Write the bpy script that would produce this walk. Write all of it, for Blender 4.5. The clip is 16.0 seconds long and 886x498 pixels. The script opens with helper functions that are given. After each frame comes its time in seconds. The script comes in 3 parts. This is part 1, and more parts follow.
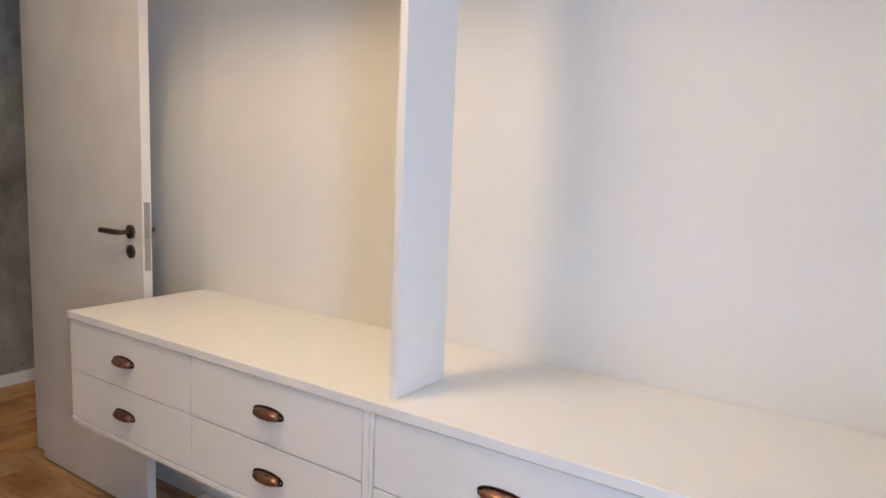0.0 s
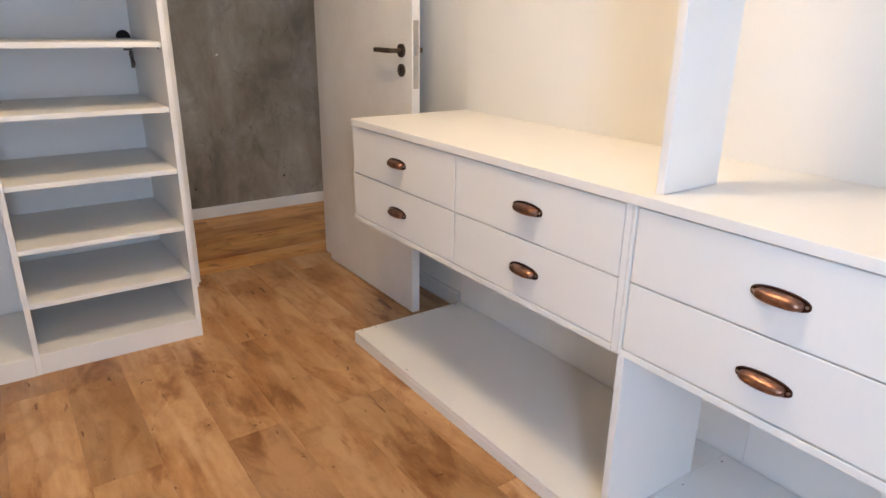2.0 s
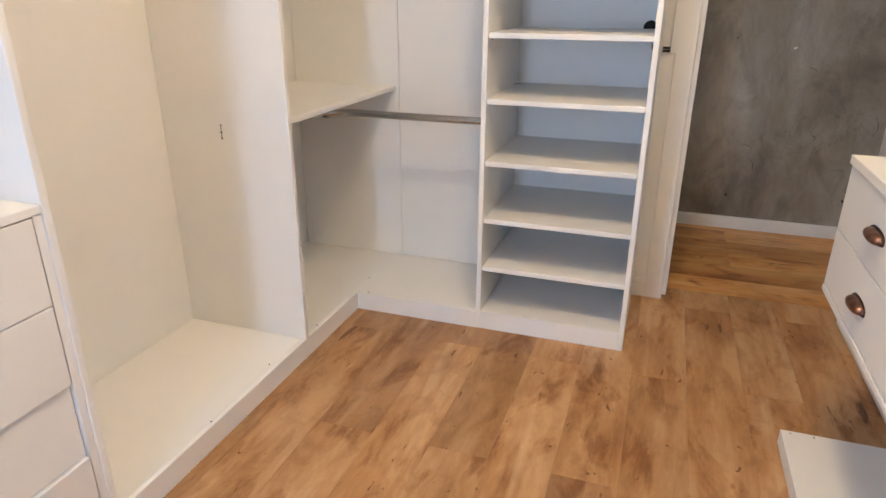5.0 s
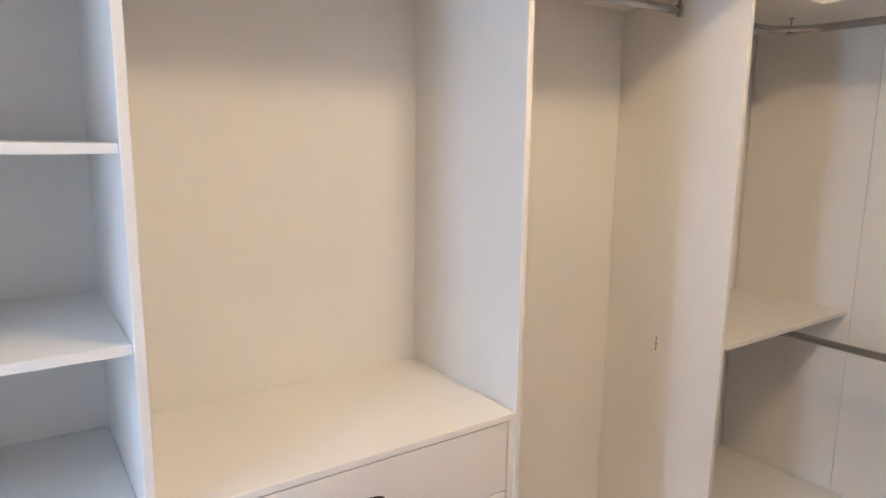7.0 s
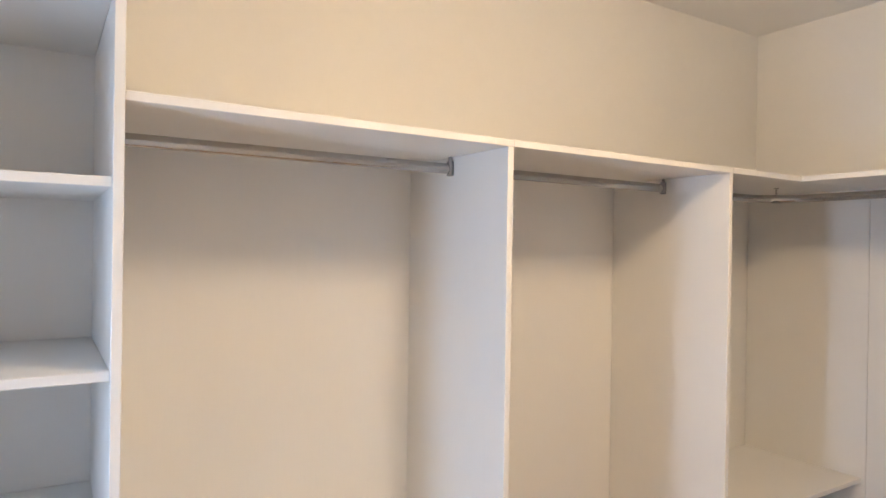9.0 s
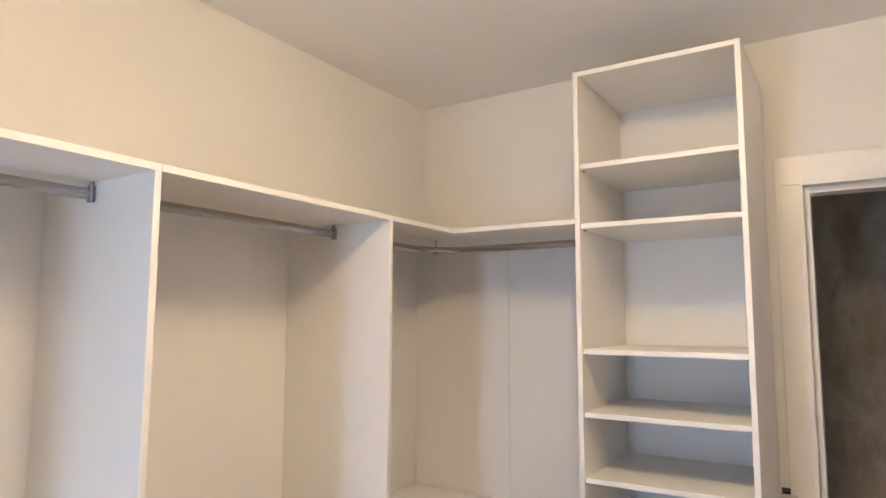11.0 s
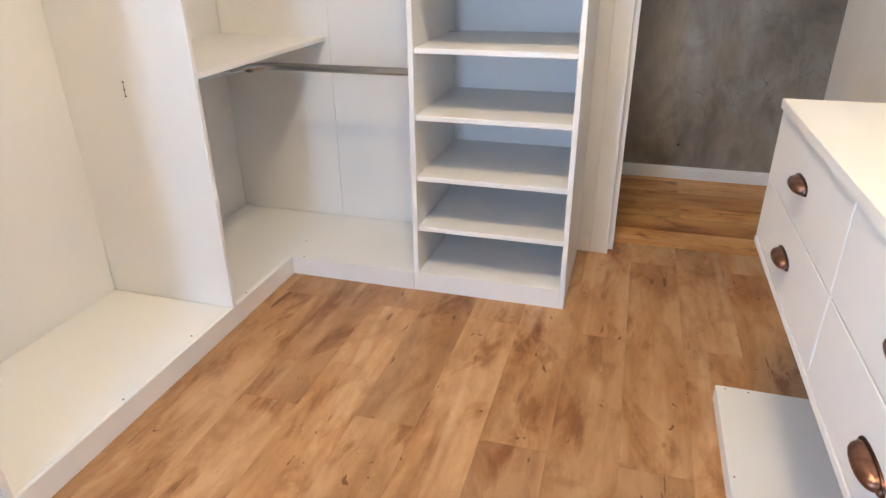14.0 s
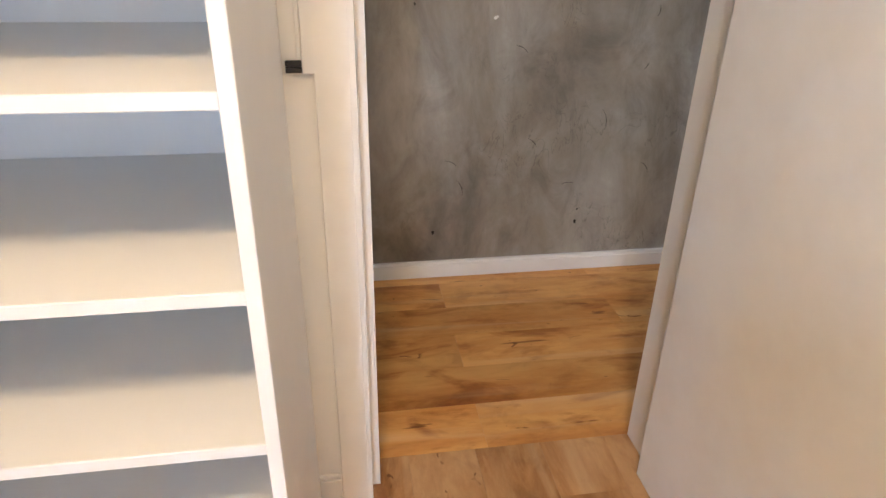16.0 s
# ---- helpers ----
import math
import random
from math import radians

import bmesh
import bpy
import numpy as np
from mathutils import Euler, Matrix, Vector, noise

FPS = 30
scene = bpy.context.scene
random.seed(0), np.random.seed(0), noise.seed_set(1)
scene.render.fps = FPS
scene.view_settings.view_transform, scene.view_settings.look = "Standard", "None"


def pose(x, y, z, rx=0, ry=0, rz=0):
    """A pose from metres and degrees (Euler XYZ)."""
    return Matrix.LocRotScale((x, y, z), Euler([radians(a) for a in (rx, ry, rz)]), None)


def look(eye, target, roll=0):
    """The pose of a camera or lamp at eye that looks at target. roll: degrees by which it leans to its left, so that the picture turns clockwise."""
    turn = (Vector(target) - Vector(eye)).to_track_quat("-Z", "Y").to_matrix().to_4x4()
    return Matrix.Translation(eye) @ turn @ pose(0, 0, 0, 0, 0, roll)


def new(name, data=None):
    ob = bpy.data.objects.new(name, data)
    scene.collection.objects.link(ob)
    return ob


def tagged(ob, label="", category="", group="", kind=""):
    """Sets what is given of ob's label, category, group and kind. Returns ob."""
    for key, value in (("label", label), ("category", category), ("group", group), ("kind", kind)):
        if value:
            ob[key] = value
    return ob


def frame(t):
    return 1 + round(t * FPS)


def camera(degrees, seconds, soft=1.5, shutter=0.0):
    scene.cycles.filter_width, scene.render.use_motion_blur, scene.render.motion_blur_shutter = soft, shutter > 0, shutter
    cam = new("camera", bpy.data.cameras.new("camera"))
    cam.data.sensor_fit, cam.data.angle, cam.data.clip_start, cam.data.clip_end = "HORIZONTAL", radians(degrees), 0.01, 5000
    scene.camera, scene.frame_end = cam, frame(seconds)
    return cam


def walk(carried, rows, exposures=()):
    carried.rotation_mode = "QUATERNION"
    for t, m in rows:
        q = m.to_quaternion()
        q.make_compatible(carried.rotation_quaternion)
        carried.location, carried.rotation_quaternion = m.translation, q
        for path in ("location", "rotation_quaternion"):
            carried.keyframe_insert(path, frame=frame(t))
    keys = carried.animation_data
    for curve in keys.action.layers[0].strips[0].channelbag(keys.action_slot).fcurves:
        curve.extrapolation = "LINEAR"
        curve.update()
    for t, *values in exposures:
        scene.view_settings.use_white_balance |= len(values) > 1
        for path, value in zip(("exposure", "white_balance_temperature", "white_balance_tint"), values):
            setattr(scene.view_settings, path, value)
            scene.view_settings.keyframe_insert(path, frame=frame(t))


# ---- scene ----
cam = camera(69.3, 16.0)
PATH = [
    (0, (1.044, -2.865, 1.343), (2.7025, -1.777, 1.092), 2.3),
    (0.5, (1.148, -2.89, 1.258), (2.562, -1.574, 0.74), 0.7),
    (1, (1.076, -2.868, 1.209), (2.375, -1.47, 0.611), 1.4),
    (1.5, (1.06, -2.836, 1.18), (2.252, -1.371, 0.524), 1.3),
    (2, (1.013, -2.84, 1.173), (2.101, -1.3, 0.507), 0.8),
    (2.5, (0.983, -2.793, 1.172), (1.97, -1.199, 0.476), 0.9),
    (3, (1.031, -2.699, 1.168), (1.901, -1.054, 0.434), 0.9),
    (5.5, (1.635, -2.603, 1.253), (0.681, -1.004, 0.524), 0.5),
    (6, (1.625, -2.671, 1.33), (0.39, -1.268, 0.617), 0.7),
    (6.5, (1.64, -2.722, 1.453), (0.16, -1.498, 0.893), 1.0),
    (7, (1.632, -2.756, 1.514), (0.005, -1.644, 1.175), 0.7),
    (7.5, (1.619, -2.771, 1.588), (-0.084, -1.739, 1.405), 0.7),
    (8, (1.644, -2.748, 1.687), (-0.107, -1.787, 1.589), 0.7),
    (10.5, (1.802, -2.628, 1.736), (0.495, -1.129, 1.949), 0.5),
    (11, (1.81, -2.599, 1.64), (0.74, -0.923, 1.853), 0.2),
    (11.5, (1.827, -2.602, 1.532), (0.9, -0.832, 1.63), 0.1),
    (12, (1.807, -2.61, 1.396), (0.963, -0.804, 1.231), -0.0),
    (12.5, (1.793, -2.601, 1.33), (0.987, -0.822, 0.901), -0.3),
    (13, (1.786, -2.607, 1.272), (1.009, -0.86, 0.685), -0.4),
    (13.5, (1.754, -2.583, 1.213), (1.078, -0.852, 0.476), -0.4),
    (14, (1.703, -2.465, 1.181), (1.19, -0.732, 0.324), -0.5),
    (14.5, (1.639, -2.214, 1.177), (1.307, -0.452, 0.291), -0.2),
    (15, (1.565, -1.873, 1.174), (1.424, -0.092, 0.274), 0.3),
    (15.5, (1.558, -1.512, 1.216), (1.678, 0.273, 0.321), 0.6),
    (16, (1.645, -1.064, 1.241), (1.94, 0.7, 0.346), 1.2),
]
EXPOSURES = [  # seconds, stops, kelvin, tint
    (0, -0.42, 6350, 11), (0.5, -0.42, 6350, 11), (1, -0.24, 6350, 11), (1.5, -0.06, 6450, 11), (2, 0.02, 6450, 10), (3, 0.16, 6650, 10),
    (5.5, 0.10, 6200, 9), (6, -0.04, 6200, 9), (6.5, -0.26, 6350, 10), (7, -0.30, 6500, 11), (8, -0.24, 6550, 11),
    (10.5, -0.24, 6350, 10), (11, -0.20, 6400, 11), (11.5, -0.06, 6400, 11), (12, 0.14, 6300, 11), (12.5, 0.22, 6250, 10), (13, 0.30, 6100, 9),
    (14, 0.37, 5800, 7), (15, 0.44, 6000, 9), (16, 0.70, 6350, 10),
]
walk(cam, [(t, look(*m)) for t, *m in PATH], EXPOSURES)

# ---- world, sun, lamps, exposure ----
world = bpy.data.worlds.new("world")
scene.world = world
world.use_nodes = True
wn = world.node_tree.nodes
sky = wn.new("ShaderNodeTexSky")
sky.sky_type = "NISHITA"
sky.sun_disc = False
sky.sun_elevation = radians(42)
sky.sun_rotation = radians(20)
world.node_tree.links.new(sky.outputs[0], wn["Background"].inputs[0])
wn["Background"].inputs[1].default_value = 0.1
sun_data = bpy.data.lights.new("sun", "SUN")
sun_data.energy, sun_data.angle, sun_data.color = 2.5, radians(0.5), (1, 0.94, 0.86)
sun = new("sun", sun_data)
sun.matrix_world = look((2, 8, 8), (0, 0, 0))

WIN = (0.55, 1.15, 0.30, 2.05, -3.46)  # x0, x1, z0, z1, y of the south window
day = bpy.data.lights.new("window_light", "AREA")
day.shape, day.size, day.size_y = "RECTANGLE", 0.30, WIN[3] - WIN[2] - 0.10
day.energy, day.color = 22.0, (0.51, 0.70, 1.0)
day_ob = new("window_light", day)
day_ob.matrix_world = look((0.87, WIN[4] - 0.07, (WIN[2] + WIN[3]) / 2), (2.05, -2.02, (WIN[2] + WIN[3]) / 2))  # the bright sky stands to the south-west

LAMP = (1.50, -1.70, 2.71)
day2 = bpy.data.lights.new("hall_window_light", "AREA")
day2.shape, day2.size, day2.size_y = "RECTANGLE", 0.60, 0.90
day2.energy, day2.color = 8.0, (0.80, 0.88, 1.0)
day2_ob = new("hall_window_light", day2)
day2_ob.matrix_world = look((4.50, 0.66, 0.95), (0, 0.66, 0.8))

DOME_RADIUS, DOME_STRENGTH = 0.19, 69.0   # the glowing dome is the lamp


# ---- materials ----
def material(name, color, rough=0.5, metal=0.0, coat=0.0):
    m = bpy.data.materials.new(name)
    m.use_nodes = True
    b = m.node_tree.nodes["Principled BSDF"]
    b.inputs["Base Color"].default_value = (*color, 1)
    b.inputs["Roughness"].default_value = rough
    b.inputs["Metallic"].default_value = metal
    b.inputs["Coat Weight"].default_value = coat
    return m


def nodes_of(m):
    nt = m.node_tree
    return nt.nodes, nt.links, nt.nodes["Principled BSDF"]


def coords(m, scale=(1, 1, 1)):
    n, l, b = nodes_of(m)
    geo = n.new("ShaderNodeNewGeometry")
    mp = n.new("ShaderNodeMapping")
    mp.inputs["Scale"].default_value = scale
    l.new(geo.outputs["Position"], mp.inputs[0])
    return mp.outputs[0]


def noise_tex(m, vec, scale, detail=4, rough=0.5, distort=0.0):
    n, l, b = nodes_of(m)
    t = n.new("ShaderNodeTexNoise")
    t.inputs["Scale"].default_value = scale
    t.inputs["Detail"].default_value = detail
    t.inputs["Roughness"].default_value = rough
    t.inputs["Distortion"].default_value = distort
    if vec is not None:
        l.new(vec, t.inputs["Vector"])
    return t.outputs["Fac"]


def ramp(m, fac, stops):
    n, l, b = nodes_of(m)
    r = n.new("ShaderNodeValToRGB")
    while len(r.color_ramp.elements) < len(stops):
        r.color_ramp.elements.new(0.5)
    for e, (p, c) in zip(r.color_ramp.elements, stops):
        e.position = p
        e.color = (*c, 1) if len(c) == 3 else c
    l.new(fac, r.inputs[0])
    return r.outputs[0]


def mix(m, mode, fac, a, bb):
    n, l, b = nodes_of(m)
    x = n.new("ShaderNodeMix")
    x.data_type, x.blend_type = "RGBA", mode
    for sock, v in ((x.inputs[0], fac), (x.inputs[6], a), (x.inputs[7], bb)):
        if hasattr(v, "is_output"):
            l.new(v, sock)
        elif isinstance(v, (int, float)):
            sock.default_value = v
        else:
            sock.default_value = (*v, 1)
    return x.outputs[2]


def bump(m, height, strength, dist=0.001):
    n, l, b = nodes_of(m)
    x = n.new("ShaderNodeBump")
    x.inputs["Strength"].default_value = strength
    x.inputs["Distance"].default_value = dist
    l.new(height, x.inputs["Height"])
    l.new(x.outputs[0], b.inputs["Normal"])


def g(v):
    return (v, v, v)


# painted plaster
PAINT = material("wall_paint", (0.80, 0.79, 0.765), 0.75)
v = coords(PAINT)
big = ramp(PAINT, noise_tex(PAINT, v, 1.3, 5), [(0.3, (0.81, 0.792, 0.755)), (0.7, (0.845, 0.83, 0.795))])
fine = ramp(PAINT, noise_tex(PAINT, v, 30, 4, 0.7), [(0.35, g(0.99)), (0.6, g(1.0))])
PAINT.node_tree.links.new(mix(PAINT, "MULTIPLY", 1.0, big, fine), PAINT.node_tree.nodes["Principled BSDF"].inputs["Base Color"])
bump(PAINT, noise_tex(PAINT, v, 120, 4, 0.5), 0.10, 0.0010)
CEILING = material("ceiling_paint", (0.88, 0.87, 0.85), 0.8)
CEILING.node_tree.links.new(ramp(CEILING, noise_tex(CEILING, coords(CEILING), 1.5, 5), [(0.3, (0.865, 0.855, 0.83)), (0.7, (0.895, 0.885, 0.865))]),
                            CEILING.node_tree.nodes["Principled BSDF"].inputs["Base Color"])
bump(CEILING, noise_tex(CEILING, coords(CEILING), 90, 4, 0.5), 0.10, 0.0010)
# white melamine board with a faint vertical ash grain
BOARD = material("white_board", (0.8, 0.79, 0.77), 0.42)
v = coords(BOARD, (38, 38, 1.6))
grain = noise_tex(BOARD, v, 5, 6, 0.65, 0.4)
c1 = ramp(BOARD, grain, [(0.3, (0.850, 0.838, 0.812)), (0.65, (0.858, 0.848, 0.824))])
blot = ramp(BOARD, noise_tex(BOARD, coords(BOARD), 2.2, 4), [(0.3, g(0.965)), (0.7, g(1.0))])
BOARD.node_tree.links.new(mix(BOARD, "MULTIPLY", 1.0, c1, blot), BOARD.node_tree.nodes["Principled BSDF"].inputs["Base Color"])
BOARD.node_tree.links.new(ramp(BOARD, noise_tex(BOARD, coords(BOARD), 9, 4), [(0.3, g(0.36)), (0.7, g(0.5))]),
                          BOARD.node_tree.nodes["Principled BSDF"].inputs["Roughness"])
bump(BOARD, grain, 0.02, 0.0003)
# satin paint of doors, casings and skirtings
GLOSS = material("satin_white_paint", (0.80, 0.785, 0.765), 0.33)
v = coords(GLOSS)
GLOSS.node_tree.links.new(ramp(GLOSS, noise_tex(GLOSS, v, 5, 6, 0.6), [(0.28, (0.755, 0.735, 0.705)), (0.62, (0.82, 0.808, 0.79))]),
                          GLOSS.node_tree.nodes["Principled BSDF"].inputs["Base Color"])
bump(GLOSS, noise_tex(GLOSS, v, 90, 3), 0.12, 0.0008)

# burnished cement
CEMENT = material("burnished_cement", (0.2, 0.18, 0.16), 0.42)
v = coords(CEMENT)
tall = coords(CEMENT, (1.0, 1.0, 0.55))
a = ramp(CEMENT, noise_tex(CEMENT, tall, 2.1, 8, 0.62, 0.45),
         [(0.28, (0.135, 0.112, 0.086)), (0.45, (0.250, 0.218, 0.176)), (0.57, (0.335, 0.308, 0.270)), (0.74, (0.52, 0.505, 0.485))])
bb = ramp(CEMENT, noise_tex(CEMENT, tall, 7.0, 7, 0.70, 0.8), [(0.3, g(0.66)), (0.5, g(1.0)), (0.72, g(1.22))])
cc = mix(CEMENT, "MULTIPLY", 0.9, a, bb)
scr = ramp(CEMENT, noise_tex(CEMENT, coords(CEMENT, (5, 5, 2.4)), 3.4, 3, 0.5, 1.2), [(0.485, g(1.0)), (0.5, g(0.62)), (0.515, g(1.0))])
msk = ramp(CEMENT, noise_tex(CEMENT, v, 3.1, 2), [(0.56, g(0)), (0.66, g(1))])
cc = mix(CEMENT, "MULTIPLY", msk, cc, scr)
CEMENT.node_tree.links.new(cc, CEMENT.node_tree.nodes["Principled BSDF"].inputs["Base Color"])
CEMENT.node_tree.links.new(ramp(CEMENT, noise_tex(CEMENT, v, 4, 6, 0.6, 1.0), [(0.3, g(0.30)), (0.7, g(0.58))]),
                           CEMENT.node_tree.nodes["Principled BSDF"].inputs["Roughness"])
bump(CEMENT, noise_tex(CEMENT, v, 7, 6, 0.55, 0.3), 0.12, 0.003)


def wood(name, along, tone):
    """Laminate planks; the grain runs along the given axis."""
    m = material(name, (0.3, 0.15, 0.06), 0.36)
    n, l, b = nodes_of(m)
    info = n.new("ShaderNodeObjectInfo")
    off = n.new("ShaderNodeVectorMath")
    off.operation = "MULTIPLY"
    off.inputs[1].default_value = (37.0, 91.0, 13.0)
    l.new(info.outputs["Random"], off.inputs[0])
    geo = n.new("ShaderNodeNewGeometry")
    add = n.new("ShaderNodeVectorMath")
    l.new(geo.outputs["Position"], add.inputs[0])
    l.new(off.outputs[0], add.inputs[1])

    def mapped(sc):
        mp = n.new("ShaderNodeMapping")
        mp.inputs["Scale"].default_value = sc
        l.new(add.outputs[0], mp.inputs[0])
        return mp.outputs[0]

    s1 = (4.2, 0.95, 4) if along == "y" else (0.95, 4.2, 4)
    s2 = (30, 2.2, 20) if along == "y" else (2.2, 30, 20)
    s3 = (10, 3.6, 8) if along == "y" else (3.6, 10, 8)
    d, mdl, lt = tone
    cloud = noise_tex(m, mapped(s1), 1.7, 8, 0.68, 0.3)
    base = ramp(m, cloud, [(0.30, d), (0.45, mdl), (0.60, lt)])
    streak = ramp(m, noise_tex(m, mapped(s2), 1.3, 6, 0.65, 0.6), [(0.24, g(0.76)), (0.44, g(0.98)), (0.7, g(1.05))])
    col = mix(m, "MULTIPLY", 0.35, base, streak)
    blot = ramp(m, noise_tex(m, mapped(s3), 0.85, 5, 0.60, 0.5), [(0.34, (0.50, 0.35, 0.23)), (0.40, (0.76, 0.65, 0.53)), (0.465, g(1.0))])
    col = mix(m, "MULTIPLY", 0.85, col, blot)
    s4 = (34, 5, 8) if along == "y" else (5, 34, 8)
    dash = ramp(m, noise_tex(m, mapped(s4), 0.8, 3, 0.5, 0.5), [(0.27, (0.36, 0.25, 0.18)), (0.31, g(1.0))])
    col = mix(m, "MULTIPLY", 0.9, col, dash)
    s5 = (9, 0.6, 4) if along == "y" else (0.6, 9, 4)
    pale = ramp(m, noise_tex(m, mapped(s5), 1.1, 3, 0.5, 0.8), [(0.58, g(0.0)), (0.68, g(0.35))])
    col = mix(m, "MIX", pale, col, (0.70, 0.50, 0.31))
    s6 = (10, 7, 8) if along == "y" else (7, 10, 8)
    mott = ramp(m, noise_tex(m, mapped(s6), 1.0, 5, 0.6, 0.6), [(0.32, (0.80, 0.76, 0.72)), (0.46, g(1.0)), (0.66, g(1.05))])
    col = mix(m, "MULTIPLY", 0.9, col, mott)
    s7 = (26, 15, 8) if along == "y" else (15, 26, 8)
    fleck = ramp(m, noise_tex(m, mapped(s7), 1.3, 2, 0.4, 0.8), [(0.24, (0.34, 0.24, 0.17)), (0.28, g(1.0))])
    col = mix(m, "MULTIPLY", 0.9, col, fleck)
    per = ramp(m, info.outputs["Random"], [(0.0, (0.80, 0.78, 0.75)), (0.3, (0.94, 0.93, 0.92)), (1.0, (1.08, 1.09, 1.10))])
    col = mix(m, "MULTIPLY", 1.0, col, per)
    l.new(col, b.inputs["Base Color"])
    l.new(ramp(m, noise_tex(m, mapped(s2), 0.9, 4), [(0.3, g(0.34)), (0.7, g(0.5))]), b.inputs["Roughness"])
    bump(m, noise_tex(m, mapped(s2), 2.4, 5, 0.6, 0.5), 0.22, 0.0008)
    return m


TONE = ((0.275, 0.118, 0.041), (0.42, 0.218, 0.088), (0.56, 0.335, 0.166))
WOOD_Y = wood("laminate_floor", "y", TONE)
WOOD_D = wood("laminate_floor_dark_planks", "y", ((0.20, 0.088, 0.034), (0.31, 0.155, 0.066), (0.41, 0.225, 0.105)))
# same laminate; the hall's brighter, warmer light is put into this tone
WOOD_X = wood("laminate_floor_hall_brightened", "x", ((0.40, 0.145, 0.034), (0.60, 0.275, 0.074), (0.72, 0.39, 0.130)))
GAP = material("floor_joint", (0.16, 0.08, 0.035), 0.8)
# near-black: shade painted behind the drawer gaps, also small holes and screw heads
SHADOW_GAP = material("gap_shade_and_dark_marks", (0.16, 0.13, 0.11), 0.9)

COPPER = material("aged_copper", (0.40, 0.19, 0.12), 0.34, 1.0)
v = coords(COPPER)
COPPER.node_tree.links.new(ramp(COPPER, noise_tex(COPPER, v, 60, 3, 0.5), [(0.35, (0.20, 0.100, 0.070)), (0.7, (0.34, 0.185, 0.130))]),
                           COPPER.node_tree.nodes["Principled BSDF"].inputs["Base Color"])
COPPER_DARK = material("darkened_copper_rim", (0.075, 0.035, 0.025), 0.35, 1.0)
STEEL = material("chromed_steel", (0.46, 0.45, 0.44), 0.14, 1.0)
STEEL.node_tree.links.new(ramp(STEEL, noise_tex(STEEL, coords(STEEL, (1, 1, 12)), 25, 4), [(0.3, g(0.13)), (0.7, g(0.3))]),
                          STEEL.node_tree.nodes["Principled BSDF"].inputs["Roughness"])
BRACKET = material("grey_zinc", (0.30, 0.30, 0.31), 0.35, 0.9)
BRONZE = material("dark_bronze_handle", (0.13, 0.10, 0.08), 0.38, 0.9)
NICKEL = material("worn_nickel_plate", (0.45, 0.43, 0.40), 0.35, 1.0)
BLACK = material("black_plastic", (0.015, 0.014, 0.013), 0.5)
HOLE = material("dark_cavity", (0.02, 0.016, 0.013), 0.95)
PLASTIC = material("white_plastic", (0.78, 0.77, 0.75), 0.35)
DIFFUSER = material("lamp_opal_glass", (0.9, 0.88, 0.84), 0.4)
_b = DIFFUSER.node_tree.nodes["Principled BSDF"]
_b.inputs["Emission Color"].default_value = (1.0, 0.725, 0.435, 1)
_b.inputs["Emission Strength"].default_value = DOME_STRENGTH
GLASS = material("window_glass", (0.95, 0.98, 1.0), 0.02)
GLASS.node_tree.nodes["Principled BSDF"].inputs["Transmission Weight"].default_value = 1.0
GLASS.node_tree.nodes["Principled BSDF"].inputs["IOR"].default_value = 1.45
GROUND = material("outside_ground", (0.10, 0.12, 0.06), 0.95)
GROUND.node_tree.links.new(ramp(GROUND, noise_tex(GROUND, coords(GROUND), 0.6, 8), [(0.3, (0.05, 0.075, 0.03)), (0.7, (0.14, 0.13, 0.08))]),
                           GROUND.node_tree.nodes["Principled BSDF"].inputs["Base Color"])


# ---- mesh helpers ----
def box(bm, x0, x1, y0, y1, z0, z1, bev=0.0):
    """A box between two corners, its edges eased by bev metres."""
    made = bmesh.ops.create_cube(bm, size=1.0)["verts"]
    for w in made:
        w.co = Vector(((x0 + x1) / 2 + w.co.x * (x1 - x0), (y0 + y1) / 2 + w.co.y * (y1 - y0), (z0 + z1) / 2 + w.co.z * (z1 - z0)))
    if bev:
        bmesh.ops.bevel(bm, geom=list({e for w in made for e in w.link_edges}), offset=bev, segments=1, affect="EDGES")
    return made


def boxes(*dims, bev=0.0008):
    bm = bmesh.new()
    for d in dims:
        box(bm, *d, bev)
    return bm


def rod(bm, a, b_, r, seg=14, squash=1.0):
    """A bar from a to b_."""
    a, b_ = Vector(a), Vector(b_)
    d = b_ - a
    q = d.to_track_quat("Z", "Y").to_matrix().to_4x4()
    made = bmesh.ops.create_cone(bm, segments=seg, radius1=r, radius2=r, depth=d.length, cap_ends=True)["verts"]
    bmesh.ops.transform(bm, matrix=Matrix.Translation((a + b_) / 2) @ q, verts=made)
    return made


def part(name, bm, mat, parent=None, label="", smooth=False, kind=""):
    me = bpy.data.meshes.new(name)
    bm.normal_update()
    bm.to_mesh(me)
    bm.free()
    me.materials.append(mat)
    if smooth:
        for p in me.polygons:
            p.use_smooth = True
        me.set_sharp_from_angle(angle=radians(40))
    ob = new(name, me)
    ob.parent = parent
    return tagged(ob, label, kind=kind)


def thing(name, label, category, at=(0, 0, 0), group="", kind=""):
    ob = new(name)
    ob.empty_display_size = 0.1
    ob.location = at
    return tagged(ob, label, category, group, kind)


# ---- structure ----
WA, WB, WC, CEIL, SOUTH = -0.014, 0.075, 2.550, 2.71, -3.46
DX0, DX1, DTOP = 1.676, 2.402, 2.128   # the doorway in the north wall
HB = 0.195                             # hall face of the north wall
HY = 1.155                             # cement wall of the hall
T = 0.018


def structure(name, bm, mat, label):
    return tagged(part(name, bm, mat), label, kind="structure")


